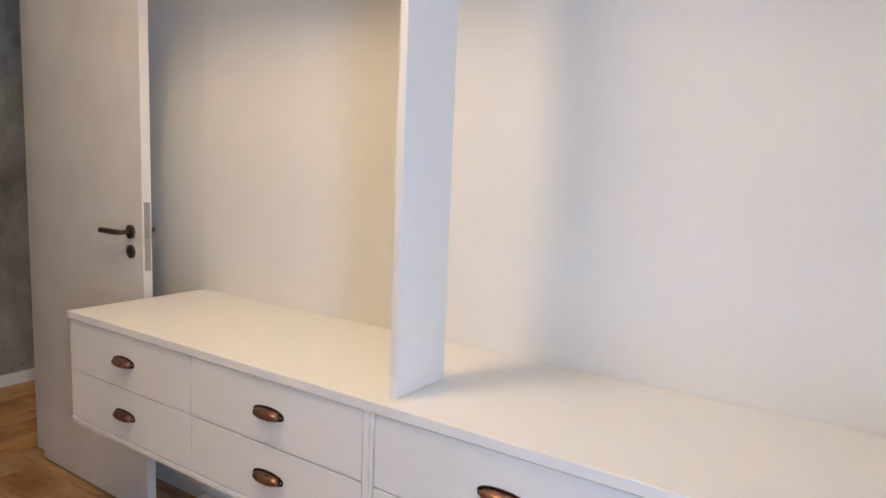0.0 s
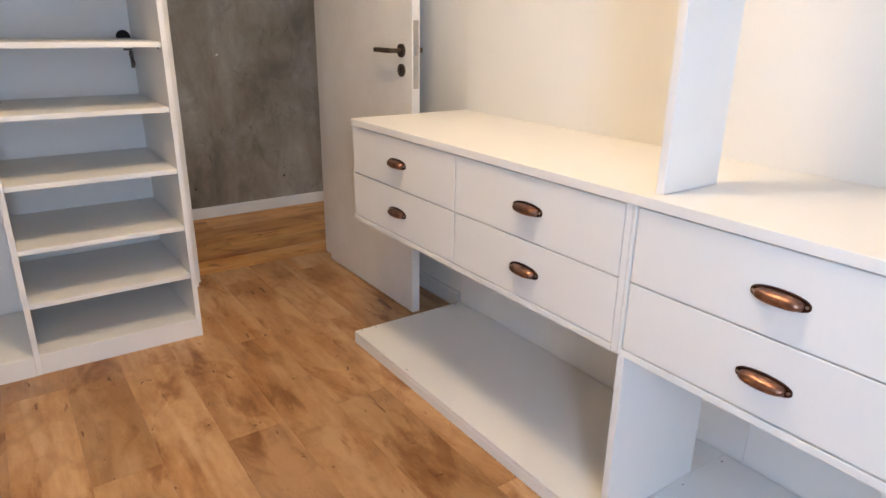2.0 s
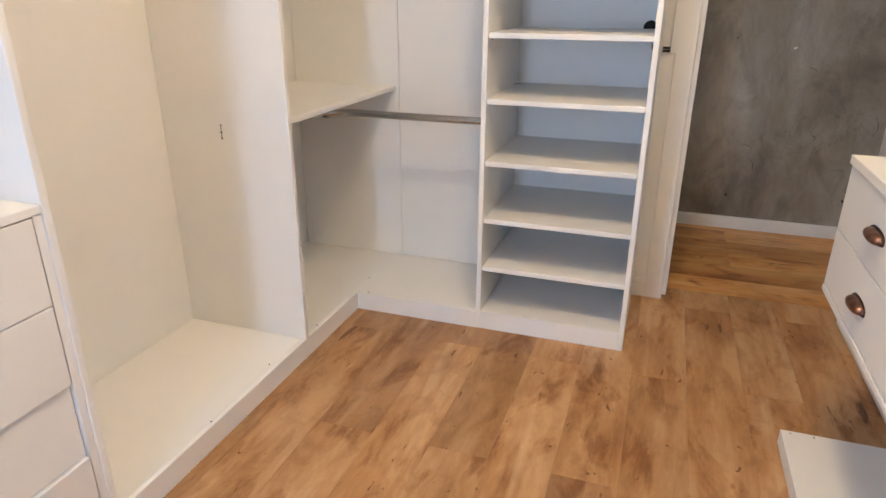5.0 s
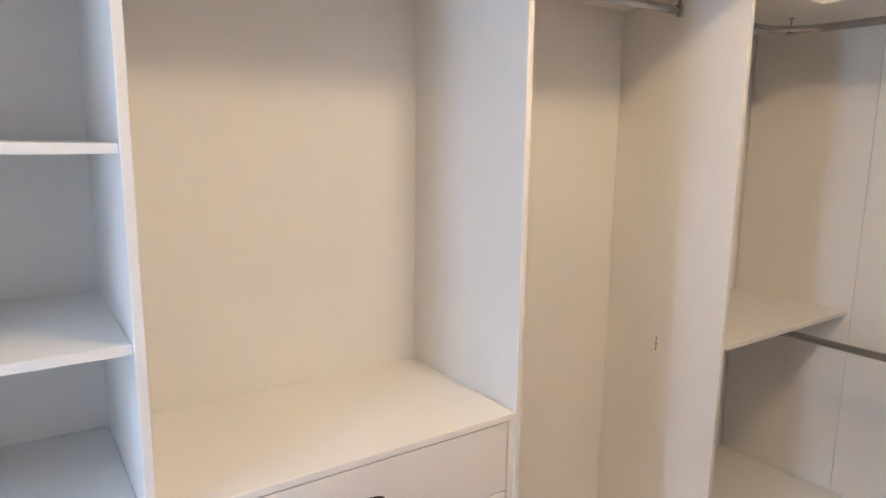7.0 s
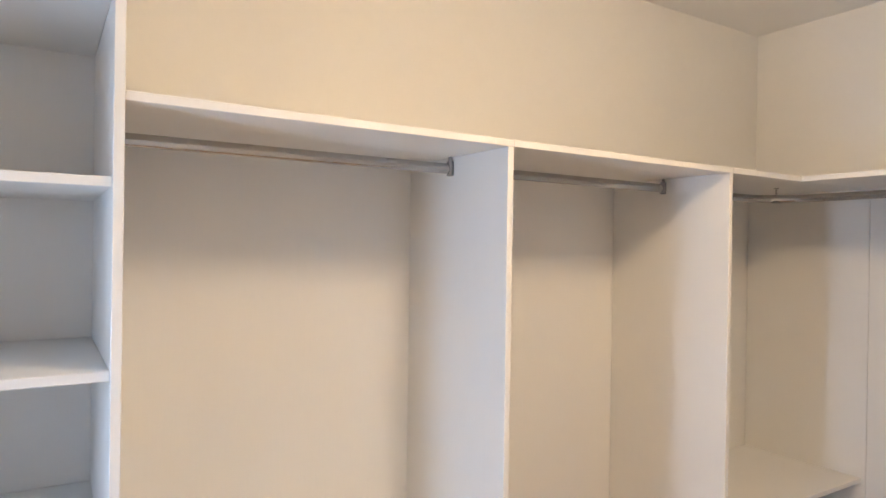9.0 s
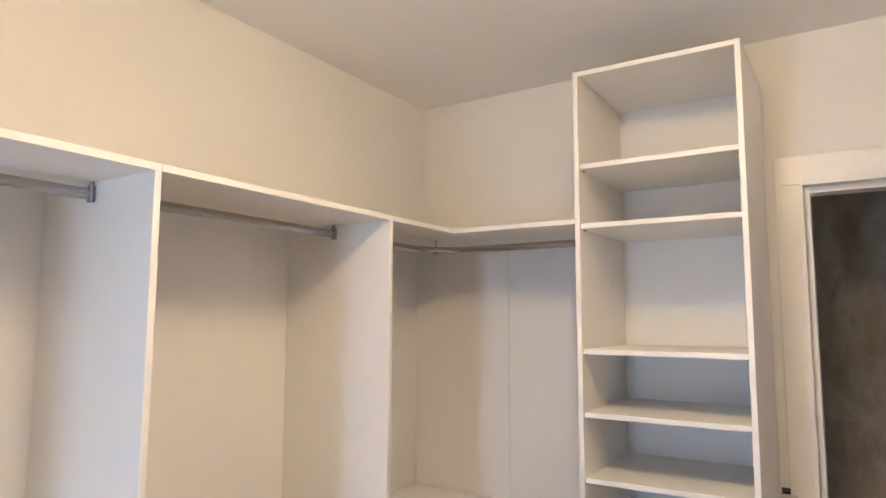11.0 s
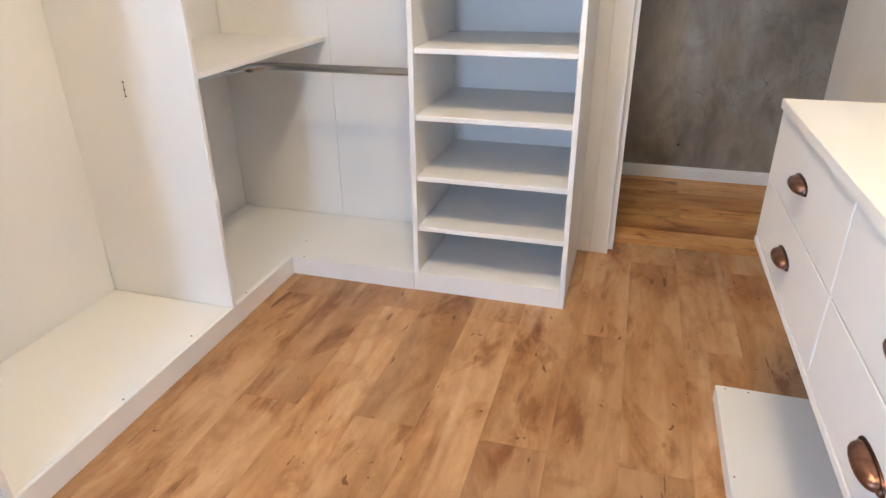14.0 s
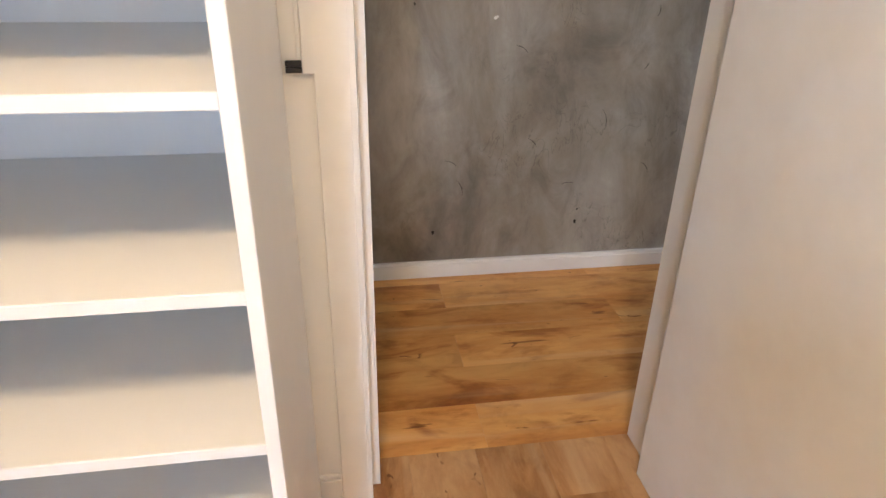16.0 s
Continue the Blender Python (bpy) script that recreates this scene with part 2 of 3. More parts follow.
structure("wall_west", boxes((WA - 0.15, WA, SOUTH - 0.15, HB, 0, CEIL), bev=0), PAINT, "smooth off-white painted plaster wall behind the wardrobes")
structure("wall_east", boxes((WC, WC + 0.15, SOUTH - 0.15, HB, 0, CEIL), bev=0), PAINT, "smooth off-white painted plaster wall behind the drawer counter")
structure("wall_north", boxes((WA, DX0 - 0.012, WB, HB, 0, CEIL), (DX1 + 0.012, WC, WB, HB, 0, CEIL),
                              (DX0 - 0.012, DX1 + 0.012, WB, HB, DTOP + 0.012, CEIL), bev=0), PAINT, "off-white painted wall with the doorway to the hall")
x0, x1, z0, z1, yw = WIN
structure("wall_south", boxes((WA, x0, yw - 0.15, yw, 0, CEIL), (x1, WC, yw - 0.15, yw, 0, CEIL),
                              (x0, x1, yw - 0.15, yw, 0, z0), (x0, x1, yw - 0.15, yw, z1, CEIL), bev=0), PAINT, "plain off-white wall with the window")
structure("ceiling", boxes((WA - 0.15, WC + 0.15, SOUTH - 0.15, HB, CEIL, CEIL + 0.12), bev=0), CEILING, "plain off-white painted ceiling of the closet")
structure("ceiling_hall", boxes((-1.6, 4.6, HB, HY + 0.15, CEIL, CEIL + 0.12), bev=0), PAINT, "plain off-white ceiling of the hall")
structure("wall_hall", boxes((-1.6, 4.6, HY, HY + 0.15, 0, CEIL), bev=0), CEMENT, "mottled grey burnished cement wall with scratches")
structure("wall_hall_west", boxes((-1.75, -1.6, HB, HY + 0.15, 0, CEIL), bev=0), PAINT, "plain end wall of the hall")
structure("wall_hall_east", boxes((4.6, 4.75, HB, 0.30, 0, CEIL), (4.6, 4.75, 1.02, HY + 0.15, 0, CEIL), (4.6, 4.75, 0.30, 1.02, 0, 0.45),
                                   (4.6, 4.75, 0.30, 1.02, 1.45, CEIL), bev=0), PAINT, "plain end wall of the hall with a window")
structure("wall_hall_south", boxes((-1.6, WA - 0.15, HB - 0.1, HB, 0, CEIL), (WC + 0.15, 4.6, HB - 0.1, HB, 0, CEIL), bev=0), PAINT, "plain side wall of the hall")
structure("ground", boxes((-300, 300, -300, 300, -0.40, -0.30), bev=0), GROUND, "dull green open ground outside")


def skirting(name, x0, x1, y0, y1, h, groove, label):
    """A moulded skirting; groove gives the room side: -y, +y, -x."""
    bm = bmesh.new()
    box(bm, x0, x1, y0, y1, 0.001, h - 0.012, 0.001)
    dx, dy = groove
    box(bm, x0 + max(dx, 0), x1 + min(dx, 0), y0 + max(dy, 0), y1 + min(dy, 0), h - 0.013, h, 0.0015)
    return structure(name, bm, GLOSS, label)


skirting("baseboard", -1.6, 4.6, HY - 0.020, HY, 0.068, (0, 0.005), "white moulded skirting along the cement wall")
skirting("baseboard_closet", 1.5525, 1.603, WB - 0.012, WB, 0.085, (0, 0.004), "short white skirting beside the door casing")
skirting("baseboard_east", WC - 0.013, WC, -0.800, WB, 0.075, (0.004, 0), "white skirting behind the open door")

# casing of the doorway
door_frame = thing("door_1", "white painted door casing around the open doorway to the hall", "door", (DX0, WB, 0), kind="structure")
W = DX1 - DX0


def casing(y0, y1):
    a_, b_ = min(y0, y1), max(y0, y1)
    bm = bmesh.new()
    for (c0, c1) in ((-0.072, -0.006), (W + 0.006, W + 0.072)):
        box(bm, c0, c1, a_, b_, 0.0, DTOP + 0.004, 0.002)
    box(bm, -0.072, W + 0.072, a_, b_, DTOP + 0.0045, DTOP + 0.112, 0.002)
    return bm


part("casing", casing(-0.013, 0.0), GLOSS, door_frame)
part("casing", casing(HB - WB, HB - WB + 0.013), GLOSS, door_frame)
bm = boxes((-0.012, 0, -0.0135, HB - WB + 0.0135, 0, DTOP + 0.012), (W, W + 0.012, -0.0135, HB - WB + 0.0135, 0, DTOP + 0.012),
           (0, W, -0.0135, HB - WB + 0.0135, DTOP, DTOP + 0.012), bev=0.001)
part("jamb", bm, GLOSS, door_frame)
bm = boxes((0, 0.020, 0.034, 0.118, 0, DTOP), (W - 0.020, W, 0.034, 0.118, 0, DTOP), (0.020, W - 0.020, 0.034, 0.118, DTOP - 0.024, DTOP), bev=0.001)
part("door_stop", bm, GLOSS, door_frame)
part("strike_plate", boxes((0.0, 0.0015, 0.004, 0.028, 0.95, 1.13), bev=0.0005), NICKEL, door_frame, "worn metal strike plate")

# ---- open door ----
LX, LY0, LY1 = 2.342, 0.046, -0.742
leaf = thing("door_leaf", "open plain white painted door beside the drawer counter", "door", (LX, LY0, 0))
part("panel", boxes((0, 0.035, LY1 - LY0, 0, 0.008, 2.112), bev=0.0015), GLOSS, leaf)
hy, hz = -0.672 - LY0, 1.071
for side, xs in ((-1, 0.0), (1, 0.035)):
    bm = bmesh.new()
    rod(bm, (xs, hy, hz), (xs + side * 0.008, hy, hz), 0.025, 28)
    part("rosette", bm, BRONZE, leaf, "round dark bronze rosette", True)
    bm = bmesh.new()
    rod(bm, (xs + side * 0.008, hy, hz), (xs + side * 0.050, hy, hz), 0.0085, 16)
    box(bm, min(xs + side * 0.040, xs + side * 0.058), max(xs + side * 0.040, xs + side * 0.058), hy - 0.004, hy + 0.120, hz - 0.009, hz + 0.009, 0.003)
    part("lever", bm, BRONZE, leaf, "dark bronze lever handle", True)
    bm = bmesh.new()
    rod(bm, (xs, hy, hz - 0.072), (xs + side * 0.007, hy, hz - 0.072), 0.024, 28)
    esc = part("escutcheon", bm, BRONZE, leaf, "round dark bronze keyhole plate", True)
    bm = bmesh.new()
    rod(bm, (xs + side * 0.0065, hy, hz - 0.066), (xs + side * 0.0080, hy, hz - 0.066), 0.0045, 12)
    box(bm, min(xs + side * 0.0065, xs + side * 0.0080), max(xs + side * 0.0065, xs + side * 0.0080), hy - 0.002, hy + 0.002, hz - 0.083, hz - 0.067)
    part("keyhole", bm, HOLE, esc)
ye = LY1 - LY0
part("lock_plate", boxes((0.006, 0.029, ye - 0.0015, ye + 0.0005, 0.935, 1.180), bev=0.0006), NICKEL, leaf, "worn metal lock plate in the door edge")
part("latch", boxes((0.011, 0.023, ye - 0.011, ye, 1.055, 1.085), bev=0.002), NICKEL, leaf)
part("deadbolt", boxes((0.011, 0.023, ye - 0.004, ye, 0.975, 1.008), bev=0.001), NICKEL, leaf)
for z in (0.25, 1.05, 1.85):
    bm = bmesh.new()
    rod(bm, (0.040, 0.003, z - 0.045), (0.040, 0.003, z + 0.045), 0.006, 12)
    part("hinge", bm, NICKEL, leaf, "", True)


# ---- cup handles ----
def cup_meshes():
    """The shell and the dark flange of a cup pull, 0.105 wide, opening downwards, on a face that looks along +x."""
    bm = bmesh.new()
    nu, nv = 22, 8
    hw, hh, pr = 0.042, 0.0135, 0.022

    def ring(k, shrink):
        rows = []
        for i in range(nu + 1):
            u = math.pi * i / nu
            row = []
            for j in range(nv + 1):
                w = math.pi * j / nv
                y = (hw - shrink) * math.cos(u)
                env = max(math.sin(u), 0.0) ** 0.55
                z = (hh - shrink) * env * math.cos(w)
                x = 0.002 + (pr - shrink) * env * math.sin(w) ** 0.85 if j not in (0, nv) else 0.002
                row.append(bm.verts.new((x, y, z)))
            rows.append(row)
        return rows
    o = ring(0, 0.0)
    for i in range(nu):
        for j in range(nv - 1):
            bm.faces.new((o[i][j], o[i + 1][j], o[i + 1][j + 1], o[i][j + 1]))
    bmesh.ops.solidify(bm, geom=bm.faces[:], thickness=0.0012)
    bmesh.ops.remove_doubles(bm, verts=bm.verts[:], dist=0.00015)
    bmesh.ops.recalc_face_normals(bm, faces=bm.faces[:])
    shell = bpy.data.meshes.new("cup")
    bm.to_mesh(shell)
    bm.free()
    shell.materials.append(COPPER)
    bm = bmesh.new()
    outer, inner = [], []
    n = 40
    for i in range(n):
        u = 2 * math.pi * i / n
        s = abs(math.sin(u)) ** 0.75 * (1 if math.sin(u) >= 0 else -1)
        wy = 0.0525 * math.cos(u)
        wz = (0.0175 if s > 0 else 0.0150) * s
        outer.append((wy, wz))
        inner.append((0.0405 * math.cos(u), (0.0125 if s > 0 else 0.0118) * s))
    rows = []
    for x, ln in ((0.0, outer), (0.003, [(a * 0.97, c * 0.94) for a, c in outer]), (0.003, inner), (0.0, inner)):
        rows.append([bm.verts.new((x, y, z)) for y, z in ln])
    for r in range(3):
        for i in range(n):
            j = (i + 1) % n
            bm.faces.new((rows[r][i], rows[r][j], rows[r + 1][j], rows[r + 1][i]))
    bmesh.ops.recalc_face_normals(bm, faces=bm.faces[:])
    flange = bpy.data.meshes.new("flange")
    bm.to_mesh(flange)
    bm.free()
    flange.materials.append(COPPER_DARK)
    bm = bmesh.new()
    rod(bm, (0.003, 0, 0), (0.0045, 0, 0), 0.0030, 10)
    screw = bpy.data.meshes.new("screw")
    bm.to_mesh(screw)
    bm.free()
    screw.materials.append(NICKEL)
    for me in (shell, flange, screw):
        for p in me.polygons:
            p.use_smooth = True
        me.set_sharp_from_angle(angle=radians(50))
    return shell, flange, screw


CUP, FLANGE, SCREW = cup_meshes()


def cup_handle(parent, x, y, z, facing=1):
    """A handle on a drawer front; facing 1 looks along +x, -1 along -x."""
    h = new("handle", FLANGE)
    h.parent = parent
    h.location = (x, y, z)
    h.rotation_euler = (0, 0, 0 if facing > 0 else math.pi)
    tagged(h, "aged copper cup handle")
    c = new("cup", CUP)
    c.parent = h
    for s in (-1, 1):
        w = new("screw", SCREW)
        w.parent = h
        w.location = (0, s * 0.0465, 0.001)
    return h


def hanging_rail(parent, pts, z, brackets, label="chromed oval hanging rail"):
    """An upright oval tube through the given plan points, with its end sockets."""
    bm = bmesh.new()
    sect = [(0.0070 * math.cos(a), 0.0145 * math.sin(a)) for a in [2 * math.pi * k / 16 for k in range(16)]]
    rows = []
    for i, p in enumerate(pts):
        q0 = Vector(pts[max(i - 1, 0)])
        q1 = Vector(pts[min(i + 1, len(pts) - 1)])
        d = (q1 - q0).normalized()
        nrm = Vector((-d.y, d.x))
        rows.append([bm.verts.new((p[0] + nrm.x * a, p[1] + nrm.y * a, z + b_)) for a, b_ in sect])
    for r0, r1 in zip(rows, rows[1:]):
        for k in range(16):
            bm.faces.new((r0[k], r0[(k + 1) % 16], r1[(k + 1) % 16], r1[k]))
    bm.faces.new(rows[0][::-1])
    bm.faces.new(rows[-1])
    bmesh.ops.recalc_face_normals(bm, faces=bm.faces[:])
    rail = part("hanging_rail", bm, STEEL, parent, label, True)
    for (bx, by, ax) in brackets:
        bm = bmesh.new()
        if ax == "y":
            box(bm, bx - 0.011, bx + 0.011, by - 0.006, by + 0.006, z - 0.020, z + 0.022, 0.003)
            box(bm, bx - 0.004, bx + 0.004, by - 0.004, by + 0.004, z + 0.020, z + 0.034, 0.001)
        else:
            box(bm, bx - 0.006, bx + 0.006, by - 0.011, by + 0.011, z - 0.020, z + 0.022, 0.003)
            box(bm, bx - 0.004, bx + 0.004, by - 0.004, by + 0.004, z + 0.020, z + 0.034, 0.001)
        part("rail_socket", bm, BRACKET, rail, "small grey metal rail socket")
    return rail


def drawer(parent, y0, y1, z0, z1, xf, facing, hy=None, hz=None, depth=0.42, inset=0.0):
    """A drawer with its front and cup handle. xf: x of the front face."""
    gp = 0.0016
    d = new("drawer")
    d.empty_display_size = 0.05
    d.parent = parent
    d.location = (xf - facing * inset, (y0 + y1) / 2, z0)
    w, h = (y1 - y0) / 2 - gp, z1 - z0 - gp
    fx = sorted((0.0, -facing * 0.018))
    part("front", boxes((fx[0], fx[1], -w, w, gp, h), bev=0.0014), BOARD, d)
    bx = sorted((-facing * 0.0185, -facing * depth))
    part("tray", boxes((bx[0], bx[1], -w + 0.012, w - 0.012, 0.012, h - 0.03), bev=0), BOARD, d)
    cy = 0 if hy is None else hy - (y0 + y1) / 2
    cz = (h / 2 if hz is None else hz - z0)
    cup_handle(d, 0.0, cy, cz, facing)
    return d


# ---- west wardrobe run ----
FX = 0.485            # front of the run
ZP = 0.074            # top of the plinth
ZT = 1.990            # top of the wardrobes
A1, A2, A3 = -2.600, -1.744, -0.862   # south faces of the upright panels

# drawer and hanging bay
bay = thing("wardrobe", "built-in white wardrobe bay with four drawers under a hanging rail", "wardrobe", (0, A1 + T, 0))
o = A1 + T
part("side_panel", boxes((0, FX, A2 - o, A2 + T - o, ZP, ZT - T), bev=0.0012), BOARD, bay)
part("top_panel", boxes((0, FX, 0, A2 + T - o, ZT - T + 0.0005, ZT), bev=0.0012), BOARD, bay)
part("back_panel", boxes((-0.012, -0.0005, 0, A2 + T - o, ZP, ZT), bev=0), BOARD, bay)
part("base_panel", boxes((0, FX - 0.02, 0, A2 - o, ZP - T, ZP), bev=0), BOARD, bay)
part("plinth", boxes((FX - 0.016, FX, 0, A2 + T - o, 0, ZP - 0.0005), bev=0.001), BOARD, bay)
part("counter_panel", boxes((0, FX - 0.001, 0.0005, A2 - o - 0.0005, 0.820, 0.838), bev=0.0015), BOARD, bay)
part("filler", boxes((FX - 0.022, FX - 0.004, 0.0005, 0.030, ZP, 0.8195), bev=0.001), BOARD, bay)
part("filler", boxes((FX - 0.022, FX - 0.004, A2 - o - 0.020, A2 - o - 0.0005, ZP, 0.8195), bev=0.001), BOARD, bay)
ys = (0.031, A2 - o - 0.021)
rows_a = (0.0745, 0.262, 0.447, 0.632, 0.8185)
# dark sheets added beside the drawers, painting the shade in their gaps
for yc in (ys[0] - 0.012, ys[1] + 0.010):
    part("gap_shade_sheet", boxes((0.02, FX - 0.030, yc, yc + 0.002, ZP, 0.81), bev=0), SHADOW_GAP, bay)
for k in range(4):
    drawer(bay, ys[0], ys[1], rows_a[k], rows_a[k + 1], FX - 0.003, 1, hy=-2.170 - o, hz=(0.17, 0.353, 0.537, 0.722)[k], inset=0.009 if k == 1 else 0.0)
hanging_rail(bay, [(0.235, 0.004), (0.235, A2 - o - 0.004)], 1.940, [(0.235, 0.007, "y"), (0.235, A2 - o - 0.007, "y")])

# long hanging bay
bay2 = thing("wardrobe", "built-in open white wardrobe bay with one high hanging rail", "wardrobe", (0, A2 + T, 0))
o = A2 + T
part("side_panel", boxes((0, FX, A3 - o, A3 + T - o, ZP, ZT - T), bev=0.0012), BOARD, bay2)
part("top_panel", boxes((0, FX, 0.0005, A3 + T - o, ZT - T + 0.0005, ZT), bev=0.0012), BOARD, bay2)
part("back_panel", boxes((-0.012, -0.0005, 0.0005, A3 + T - o, ZP, ZT), bev=0), BOARD, bay2)
part("base_panel", boxes((0, FX - 0.0165, 0.0005, A3 - o, ZP - T, ZP - 0.0005), bev=0), BOARD, bay2)
part("plinth", boxes((FX - 0.016, FX, 0.0005, A3 + T - o, 0, ZP - 0.0005), bev=0.001), BOARD, bay2)
hanging_rail(bay2, [(0.235, 0.004), (0.235, A3 - o - 0.004)], 1.940, [(0.235, 0.007, "y"), (0.235, A3 - o - 0.007, "y")])
bm = bmesh.new()
for dz in (0.028, 0.006, -0.014):
    rod(bm, (0.232, A3 - o - 0.0012, 0.789 + dz), (0.232, A3 - o, 0.789 + dz), 0.0035, 10)
box(bm, 0.2305, 0.2325, A3 - o - 0.0010, A3 - o, 0.777, 0.812)
part("screw_hole", bm, SHADOW_GAP, bay2, "row of small dark screw holes")

# corner unit
TX0, TX1 = 0.992, 1.552
corner = thing("corner_wardrobe", "built-in white corner wardrobe with a shelf and two bent hanging rails", "wardrobe", (0, A3 + T, 0))
o = A3 + T
NY = 0.014 - o        # behind the north back panel
FY = -0.450           # front line of the north run
part("top_panel", boxes((0, FX, 0.0005, WB - o, ZT - T, ZT), (FX + 0.0005, TX0 - 0.0005, FY - o, WB - o, ZT - T, ZT), bev=0.0012), BOARD, corner)
part("back_panel", boxes((-0.012, -0.0005, 0.0005, -o, ZP, ZT), bev=0), BOARD, corner)
part("back_panel", boxes((0, 0.5015, -o + 0.0005, NY, ZP, ZT - T), bev=0.0008), BOARD, corner)
part("back_panel", boxes((0.503, TX0, -o + 0.0005, NY, ZP, ZT - T), bev=0.0008), BOARD, corner)
part("base_panel", boxes((0, FX - 0.0165, 0.0005, -o, ZP - T, ZP - 0.0005), (FX - 0.016, TX0 - 0.0005, FY - o + 0.0165, -o, ZP - T, ZP - 0.0005), bev=0), BOARD, corner)
part("plinth", boxes((FX - 0.016, FX, 0.0005, FY - o + 0.016, 0, ZP - 0.0005), (FX + 0.0003, TX0 - 0.0005, FY - o, FY - o + 0.016, 0, ZP - 0.0005), bev=0.001), BOARD, corner)
part("shelf", boxes((0.0005, FX, 0.0005, -o, 0.834, 0.852), bev=0.0012), BOARD, corner)


def bent(x, y_start, y, x_end, r=0.14, n=10):
    pts = [(x, y_start)]
    for k in range(n + 1):
        a_ = math.pi / 2 * k / n
        pts.append((x + r - r * math.cos(a_), y - r + r * math.sin(a_)))
    return pts + [(x_end, y)]


for z in (1.930, 0.768):
    rail = hanging_rail(corner, bent(0.250, 0.004, -0.235 - o, TX0 - 0.004, r=0.17), z, [(0.250, 0.007, "y"), (TX0 - 0.007, -0.235 - o, "x")], "bent chromed oval hanging rail")
    bm = bmesh.new()
    zt = ZT - T if z > 1 else 0.834
    rod(bm, (0.298, -0.287 - o, z), (0.298, -0.287 - o, zt), 0.0035, 10)
    rod(bm, (0.298, -0.287 - o, zt - 0.004), (0.298, -0.287 - o, zt), 0.009, 12)
    box(bm, 0.284, 0.312, -0.301 - o, -0.273 - o, z - 0.017, z - 0.013, 0.001)
    part("rail_hanger", bm, STEEL, rail, "thin metal hanger of the bent rail", True)


# ---- shelf towers ----
def shelf_tower(name, label, w, d, zs, top, at, turn, drawers=()):
    """A tall open shelf tower; local x runs along its width, y to its back, front at y = 0."""
    t_ = thing(name, label, "shelf", at)
    t_.rotation_euler = (0, 0, radians(turn))
    part("side_panel", boxes((0, T, 0, d, 0.0, top), bev=0.0012), BOARD, t_)
    part("side_panel", boxes((w - T, w, 0, d, 0.0, top), bev=0.0012), BOARD, t_)
    part("top_panel", boxes((T + 0.0003, w - T - 0.0003, 0.0005, d, top - T, top - 0.0003), bev=0.0012), BOARD, t_)
    part("back_panel", boxes((T, w - T, d - 0.013, d - 0.001, ZP, top - T), bev=0), BOARD, t_)
    part("base_panel", boxes((T + 0.0003, w - T - 0.0003, 0.0175, d - 0.014, ZP - T, ZP), bev=0.0008), BOARD, t_)
    part("plinth", boxes((T + 0.0003, w - T - 0.0003, 0.001, 0.017, 0, ZP), bev=0.001), BOARD, t_)
    for z in zs:
        part("shelf", boxes((T + 0.0003, w - T - 0.0003, 0.012, d - 0.014, z, z + T), bev=0.0013), BOARD, t_)
    return t_


tower = shelf_tower("shelf_tower", "tall white open shelf tower between corner wardrobe and doorway", TX1 - TX0, 0.448 + WB - 0.002,
                    (0.240, 0.431, 0.646, 0.865, 1.082, 1.300, 1.515, 1.955, 2.170), 2.528, (TX0, -0.448, 0), 0)
tower2 = shelf_tower("shelf_tower", "tall built-in white shelf tower with drawers beside the window", 0.570, FX - WA - 0.002,
                     (0.815, 1.145, 1.483, 1.821, 2.16), 2.528, (FX + 0.003, -3.152, 0), 90)
for k in range(4):
    z0_, z1_ = ZP + 0.0015 + k * 0.185, ZP + (k + 1) * 0.185
    d = new("drawer")
    d.parent = tower2
    d.location = (0.285, 0.004, z0_)
    part("front", boxes((-0.262, 0.262, 0, 0.018, 0.0016, 0.183), bev=0.0014), BOARD, d)
    h = cup_handle(d, 0.0, 0.0, 0.095)
    h.rotation_euler = (0, 0, -math.pi / 2)

# ---- east drawer counter ----
CX = 2.040
COLS = (-0.828, -1.437, -2.046, -2.677, -3.308)
CB, CT = 0.498, 0.835
wx = WC - 0.016       # face of the back boards
top = thing("countertop", "long thin white countertop over the wall-hung drawer cabinets", "countertop", (CX, COLS[4], CT))
part("slab", boxes((-0.003, wx - CX, 0, COLS[0] - COLS[4] - 0.0015, 0.0005, 0.022), bev=0.002), BOARD, top)
part("front_edge_band", boxes((-0.0045, -0.0031, 0, COLS[0] - COLS[4], 0.0005, 0.022), bev=0.0005), BOARD, top)
part("end_edge_band", boxes((-0.003, wx - CX, COLS[0] - COLS[4] - 0.0014, COLS[0] - COLS[4], 0.0005, 0.022), bev=0.0005), BOARD, top)
